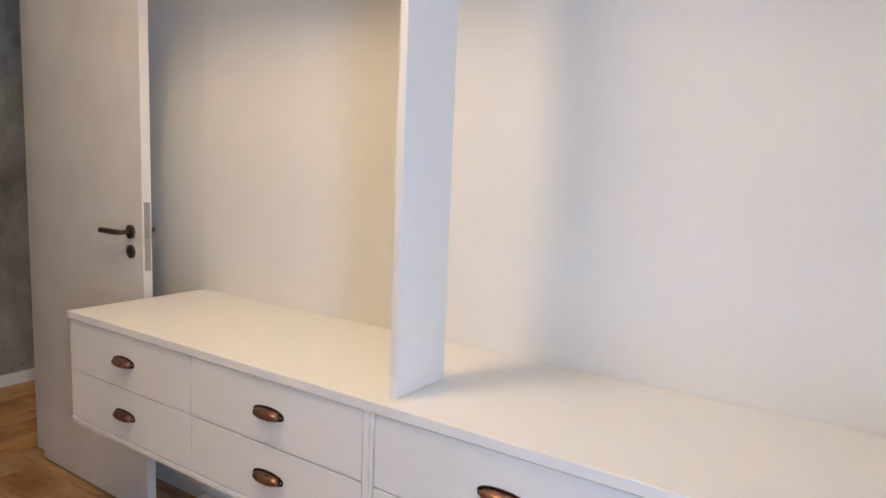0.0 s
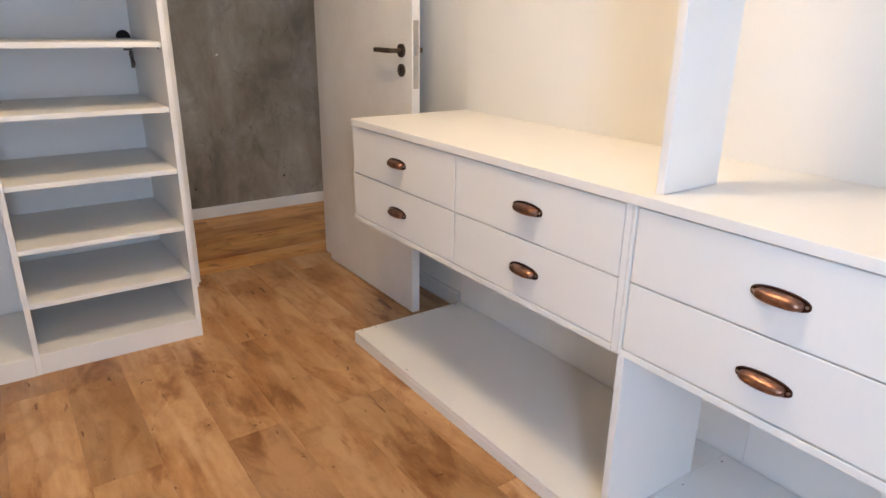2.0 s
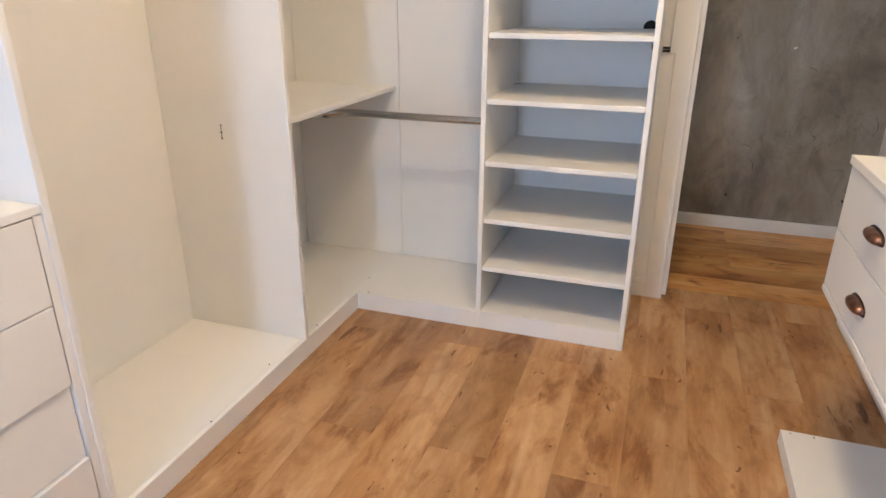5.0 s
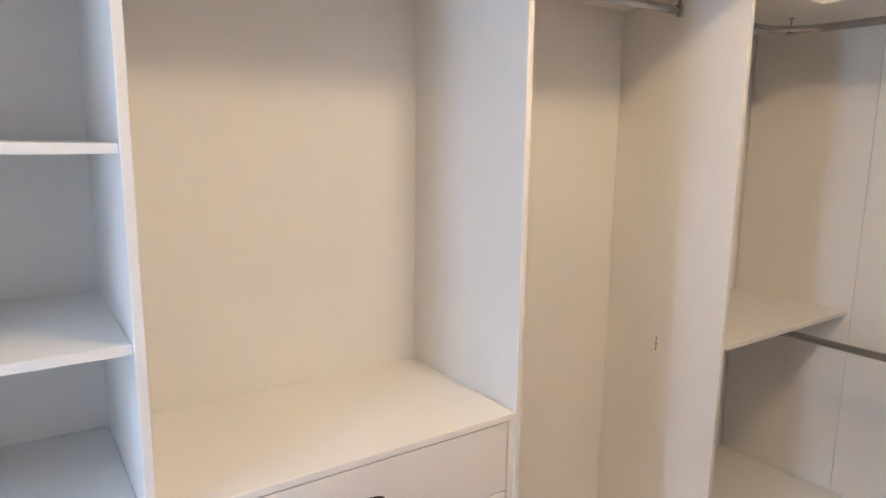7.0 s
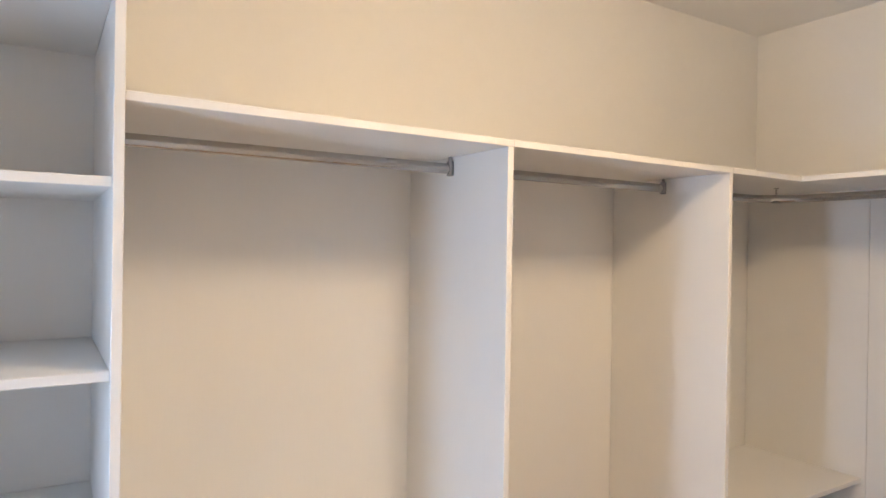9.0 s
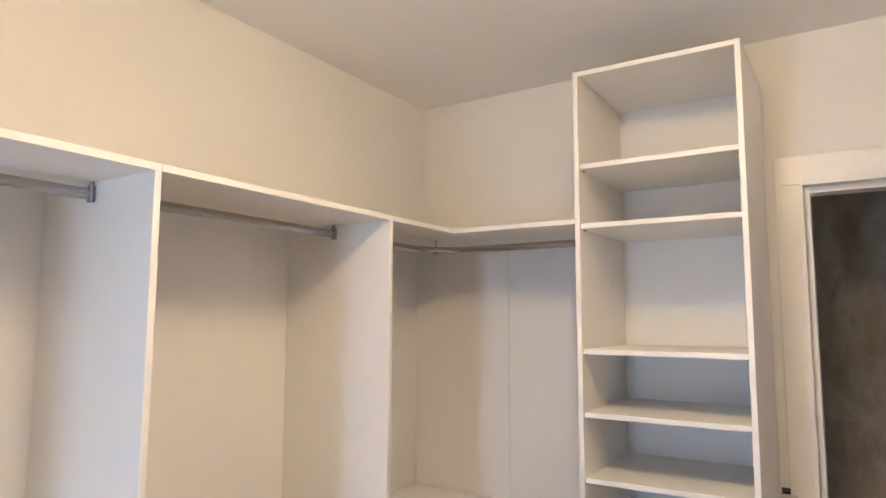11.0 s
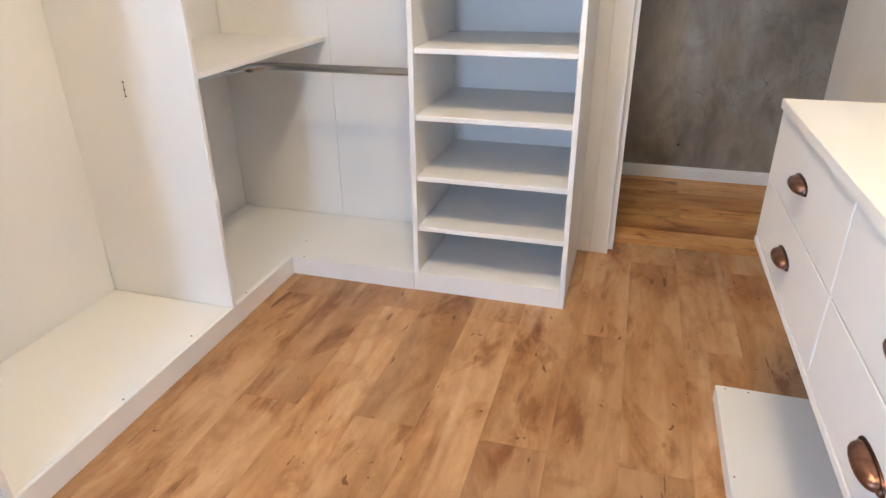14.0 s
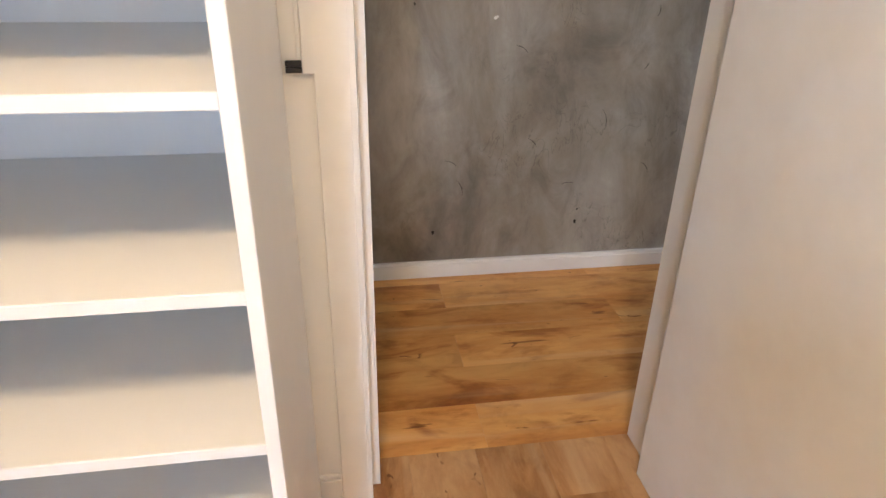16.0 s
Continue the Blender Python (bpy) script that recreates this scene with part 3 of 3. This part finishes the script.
for k in range(4):
    y1_, y0_ = COLS[k], COLS[k + 1]
    cab = thing("drawer_cabinet", "wall-hung white cabinet, two drawers, copper cup handles" + (", beside the door" if k == 0 else ""), "cabinet",
                (CX, y0_, CB), "drawer cabinets under the long countertop")
    w_ = y1_ - y0_
    xs, xn = (0.0205 if k == 0 else 0.0), (0.0205 if k < 2 else 0.0)   # the fronts of the first two overlap their sides
    d0, d1 = (0.0010 if k == 0 else 0.019), (w_ - 0.0008 if k < 2 else w_ - 0.0105)
    part("side_panel", boxes((xs, wx - CX, 0.0005, 0.0175, 0.0, CT - CB), bev=0.0009), BOARD, cab)
    part("side_panel", boxes((xn, wx - CX, w_ - 0.009, w_ - 0.0005, 0.0, CT - CB), bev=0.0009), BOARD, cab)
    part("bottom_panel", boxes((0.0205, wx - CX, 0.018, w_ - 0.0095, 0.0, 0.016),
                              (0.0, 0.0203, 0.0005 if k == 0 else 0.018, w_ - 0.0005 if k < 2 else w_ - 0.0095, 0.0, 0.016), bev=0.0009), BOARD, cab)
    part("back_panel", boxes((wx - CX - 0.01, wx - CX, 0.018, w_ - 0.0095, 0.017, CT - CB - 0.001), bev=0.0009), BOARD, cab)
    # thin dark sheets that put the gap shade into colour
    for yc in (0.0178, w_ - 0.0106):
        part("gap_shade_sheet", boxes((0.03, 0.44, yc, yc + 0.001, 0.018, 0.33), bev=0), SHADOW_GAP, cab)
    drawer(cab, d0, d1, 0.0175, 0.172, 0.0015, -1, hy=w_ / 2 + (0.006 if k < 2 else 0.0), hz=0.092 if k < 2 else 0.089)
    drawer(cab, d0, d1, 0.172, CT - CB - 0.002, 0.0015, -1, hy=w_ / 2 + (0.006 if k < 2 else 0.0), hz=0.252 if k < 2 else 0.248)
bp = thing("wall_panel", "full-height white board lining the wall behind the drawer counter", "panel", (wx, COLS[4], 0))
part("board", boxes((0.0005, 0.0155, 0, COLS[0] - COLS[4], 0.70, 2.155), bev=0.0008), BOARD, bp)
part("board", boxes((0.0005, 0.0155, 0, 1.186, 0.0, 0.6995), bev=0.0008), BOARD, bp)
part("board", boxes((0.0005, 0.0155, 1.1875, COLS[0] - COLS[4], 0.0, 0.6995), bev=0.0008), BOARD, bp)

for k, (yy, h) in enumerate(((COLS[2] - 0.009, "leg"), (COLS[4] + 0.009, "leg"))):
    s = thing("support_panel", "upright white support panel under the drawer counter", "panel", (CX, yy, 0.047), "supports under the drawer counter")
    part("board", boxes((0.005, 0.342, -0.009, 0.009, 0.0005, CB - 0.047 - 0.0005), bev=0.0008), BOARD, s)
    part("front_edge_band", boxes((0.004, 0.0049, -0.009, 0.009, 0.0005, CB - 0.047 - 0.0005), bev=0.0003), BOARD, s)
def plinth_board(y0, L_, label):
    p = thing("plinth_board", label, "panel", (2.022, y0, 0), "plinth boards under the counter")
    part("board", boxes((0, 0.508, 0, L_, 0.032, 0.047), bev=0.0012), BOARD, p)
    part("front_edge", boxes((0, 0.016, 0, L_, 0.0, 0.0315), bev=0.001), BOARD, p)
    part("end_edge", boxes((0.0165, 0.506, L_ - 0.016, L_, 0.0, 0.0315), bev=0.001), BOARD, p)
    part("end_edge", boxes((0.0165, 0.506, 0, 0.016, 0.0, 0.0315), bev=0.001), BOARD, p)
    for px, py in ((0.025, L_ - 0.012), (0.085, L_ - 0.014), (0.30, L_ - 0.012), (0.47, L_ - 0.014), (0.012, L_ - 0.36)):
        bm = bmesh.new()
        rod(bm, (px, py, 0.0465), (px, py, 0.0473), 0.0026, 8)
        part("screw_head", bm, SHADOW_GAP, p, "small dark screw head")


plinth_board(COLS[2] - 0.026, COLS[0] - COLS[2] + 0.024, "low white hollow plinth board on the floor beside the open door")
plinth_board(COLS[4], COLS[2] - COLS[4] - 0.0265, "low white hollow plinth board on the floor beyond the support panel")

# upright divider and upper board
up = thing("divider_panel", "narrow tall white divider panel standing on the countertop", "panel", (2.078, -2.075, CT + 0.0225))
part("board", boxes((0.001, 0.180, -0.009, 0.009, 0, 1.278), bev=0.0008), BOARD, up)
part("front_edge_band", boxes((0, 0.0009, -0.009, 0.009, 0, 1.278), bev=0.0003), BOARD, up)
ub = thing("upper_board", "long white upper board over the drawer counter", "shelf", (2.06, COLS[4], 2.1365))
part("board", boxes((0, wx - 2.06, 0, COLS[0] - COLS[4], 0, 0.018), bev=0.0012), BOARD, ub)

# ---- wall fittings ----
duct = thing("cable_duct", "slim white cable duct with an open black end beside the casing", "cable duct", (1.592, WB, 1.015))
part("duct", boxes((-0.006, 0.016, -0.013, 0, 0.0, 1.225), bev=0.0015), PLASTIC, duct)
part("back_strip", boxes((-0.014, -0.0065, -0.006, 0, 0.0, 1.225), bev=0.001), PLASTIC, duct)
for k in range(2):
    part("socket", boxes((-0.034, -0.0068, -0.0135, -0.0062, 0.002 + 0.011 * k, 0.0115 + 0.011 * k), bev=0.001), BLACK, duct, "small black plug end")
sock = thing("wall_socket", "square white wall socket high above the doorway", "socket", (2.098, WB, 2.300))
part("plate", boxes((-0.036, 0.036, -0.010, 0, -0.048, 0.048), bev=0.003), PLASTIC, sock)
bm = bmesh.new()
rod(bm, (0, -0.0115, 0.006), (0, -0.010, 0.006), 0.019, 20)
insert = part("insert", bm, PLASTIC, sock, "", True)
bm = bmesh.new()
for px, pz in ((-0.008, 0.006), (0.008, 0.006), (0, -0.001)):
    rod(bm, (px, -0.0122, pz), (px, -0.0114, pz), 0.0027, 8)
part("pin_hole", bm, HOLE, insert)

# ceiling lamp
lampf = thing("ceiling_lamp", "round white ceiling lamp with a glowing opal dome", "lamp", LAMP)
bm = bmesh.new()
rod(bm, (0, 0, -0.022), (0, 0, 0), 0.10, 32)
part("base", bm, PLASTIC, lampf, "", True)
bm = bmesh.new()
bmesh.ops.create_uvsphere(bm, u_segments=28, v_segments=16, radius=DOME_RADIUS)
bmesh.ops.scale(bm, verts=bm.verts[:], vec=(1, 1, 0.34))
bmesh.ops.translate(bm, verts=bm.verts[:], vec=(0, 0, -0.072))
part("dome", bm, DIFFUSER, lampf, "glowing opal dome", True)

# window
win = thing("window_1", "white framed window in the south wall letting in daylight", "window", (WIN[0], SOUTH, WIN[2]), kind="structure")
ww, wh = WIN[1] - WIN[0], WIN[3] - WIN[2]
part("window_frame", boxes((0, 0.05, -0.09, -0.03, 0, wh), (ww - 0.05, ww, -0.09, -0.03, 0, wh), (0.05, ww - 0.05, -0.09, -0.03, 0, 0.05),
                           (0.05, ww - 0.05, -0.09, -0.03, wh - 0.05, wh), bev=0.002), GLOSS, win)
part("window_sill", boxes((-0.03, ww + 0.03, -0.02, 0.03, -0.025, -0.001), bev=0.003), GLOSS, win)
pane = part("pane", boxes((0.05, ww - 0.05, -0.066, -0.060, 0.05, wh - 0.05), bev=0), GLASS, win)
pane.visible_shadow = False

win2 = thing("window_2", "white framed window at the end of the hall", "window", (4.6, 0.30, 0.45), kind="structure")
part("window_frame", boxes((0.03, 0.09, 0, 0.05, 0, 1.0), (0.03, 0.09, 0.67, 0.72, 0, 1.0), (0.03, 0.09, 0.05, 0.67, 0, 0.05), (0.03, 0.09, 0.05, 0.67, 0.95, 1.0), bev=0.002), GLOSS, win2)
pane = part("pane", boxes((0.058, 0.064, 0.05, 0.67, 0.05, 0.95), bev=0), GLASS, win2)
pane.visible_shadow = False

# small marks
for (px, py) in ((0.470, -0.758), (0.470, -1.370), (0.455, -1.05), (0.53, -0.436), (0.470, -0.30)):
    bm = bmesh.new()
    own = bay2 if py < A3 else corner
    rod(bm, (px, py - own.location.y, ZP - 0.0004), (px, py - own.location.y, ZP + 0.0004), 0.0032, 8)
    part("screw_head", bm, SHADOW_GAP, own, "small dark screw head")
def mark(name, parent, mat, *rods, label=""):
    bm = bmesh.new()
    for a_, b_, r in rods:
        rod(bm, a_, b_, r, 12)
    return part(name, bm, mat, parent, label)


td = 0.448 + WB - 0.002 - 0.0133
bm = bmesh.new()
rod(bm, (1.505 - TX0, td - 0.002, 1.104), (1.505 - TX0, td, 1.104), 0.026, 28)
part("cable_hole", bm, HOLE, tower, "dark round cable hole")
bm = boxes((1.520 - TX0, 1.533 - TX0, td - 0.001, td, 0.985, 1.050), bev=0)
box(bm, 1.500 - TX0, 1.533 - TX0, td - 0.001, td, 1.052, 1.060)
part("wiring_hole", bm, SHADOW_GAP, tower, "ragged dark cut-out")
bm = bmesh.new()
for k in range(6):
    rod(bm, (1.526 - TX0 - 0.008 * math.sin(k * 0.9), td - 0.006, 1.055 - 0.010 * k), (1.526 - TX0 - 0.008 * math.sin((k + 1) * 0.9), td - 0.006, 1.045 - 0.010 * k), 0.0022, 8)
part("wire", bm, COPPER_DARK, tower, "short bare wire end")
for z in (1.767, 1.955 + 0.27):
    mark("pin_hole", tower, SHADOW_GAP, ((T + 0.0002, 0.35, z), (T + 0.001, 0.35, z), 0.003))
squiggle = thing("wire_scrap", "thin dark curled wire scrap lying on the tower shelf", "wire", (1.034, -0.040, 0.884))
bm = bmesh.new()
pts = [(0.024 * math.cos(0.5 * k), 0.028 * math.sin(0.5 * k) + 0.004 * k, 0.001) for k in range(9)]
for p0, p1 in zip(pts, pts[1:]):
    rod(bm, p0, p1, 0.0007, 6)
part("strand", bm, BLACK, squiggle)
for z in (0.865, 1.082, 1.300, 1.515, 1.955, 2.170):
    for px in (T + 0.004, TX1 - TX0 - T - 0.004):
        bm = bmesh.new()
        rod(bm, (px - 0.004, 0.040, z - 0.0035), (px + 0.004, 0.040, z - 0.0035), 0.003, 8)
        part("shelf_pin", bm, BRACKET, tower, "small dark shelf pin")
wh_ = bpy.data.objects["wall_hall"]
for (mx, mz, r) in ((1.974, 0.191, 0.0055), (2.544, 0.210, 0.0055), (2.548, 0.262, 0.003), (1.905, 1.02, 0.003)):
    mark("anchor_hole", wh_, HOLE, ((mx, HY - 0.0012, mz), (mx, HY + 0.001, mz), r), ((mx + 0.002, HY - 0.0010, mz - r), (mx - 0.001, HY + 0.001, mz - r * 1.7), r * 0.6))
mark("filler_spot", wh_, PLASTIC, ((2.179, HY - 0.0014, 0.975), (2.179, HY + 0.001, 0.975), 0.006), ((2.186, HY - 0.0012, 0.979), (2.186, HY + 0.001, 0.979), 0.004))
for (mx, mz, ln, tilt) in ((2.085, 0.335, 0.07, 1.5), (2.060, 0.455, 0.05, 2.3), (2.62, 0.58, 0.08, 1.4), (2.74, 0.80, 0.03, 0.7), (2.52, 0.37, 0.05, 2.8),
                           (2.30, 0.86, 0.05, 2.2), (2.82, 0.40, 0.06, 1.8), (2.76, 0.98, 0.04, 1.1), (2.25, 1.22, 0.07, 0.4), (2.36, 0.52, 0.05, 2.0), (2.60, 1.10, 0.06, 0.5)):
    segs, a_, px, pz = [], tilt, mx, mz
    for k in range(6):
        nx, nz = px + math.cos(a_) * ln / 6, pz + math.sin(a_) * ln / 6
        segs.append(((px, HY - 0.0002, pz), (nx, HY - 0.0002, nz), 0.0012 * (1 - abs(k - 2.5) / 4)))
        px, pz, a_ = nx, nz, a_ + 0.16
    mark("scratch", wh_, HOLE, *segs)

# ---- floors ----
floor = structure("floor", boxes((WA - 0.15, WC + 0.15, SOUTH - 0.15, HB, -0.14, -0.0075), bev=0), GAP, "warm honey-brown laminate plank floor of the closet")
floor2 = structure("floor_hall", boxes((-1.75, 4.75, HB + 0.0005, HY + 0.15, -0.14, -0.0075), bev=0), GAP, "warm honey-brown laminate plank floor of the hall")
_cache = {}


def plank(lx, ly, mat, parent, x, y):
    key = (round(lx, 4), round(ly, 4), mat.name)
    if key not in _cache:
        me = bpy.data.meshes.new("plank")
        bm = bmesh.new()
        box(bm, 0.0002, lx - 0.0002, 0.0002, ly - 0.0002, -0.0075, 0.0, 0.0004)
        bm.to_mesh(me)
        bm.free()
        me.materials.append(mat)
        _cache[key] = me
    ob = new("plank", _cache[key])
    ob.parent = parent
    ob.location = (x, y, 0)


PW, PL = 0.178, 1.186
k = -3
while 0.528 + k * PW < WC:
    xa, xb = max(0.528 + k * PW, WA), min(0.528 + (k + 1) * PW, WC)
    y = (-0.592 if k % 2 == 0 else -1.178) + PL * 2
    if xb > xa:
        while y > SOUTH:
            ya, yb = max(y - PL, SOUTH), min(y, HB)
            if yb > ya:
                dark = (k == 1 and ya > -1.2) or (k == 5 and -2.4 < ya < -2.3) or (k == 2 and yb > 0)
                plank(xb - xa, yb - ya, WOOD_D if dark else WOOD_Y, floor, xa, ya)
            y -= PL
    k += 1
k = 0
while HB + k * PW < HY:
    ya, yb = HB + k * PW, min(HB + (k + 1) * PW, HY)
    x = (1.99 if k % 2 == 0 else 2.60) - PL * 4
    while x < 4.6:
        xa, xb = max(x, -1.6), min(x + PL, 4.6)
        if xb > xa:
            plank(xb - xa, yb - ya, WOOD_X, floor2, xa, ya)
        x += PL
    k += 1
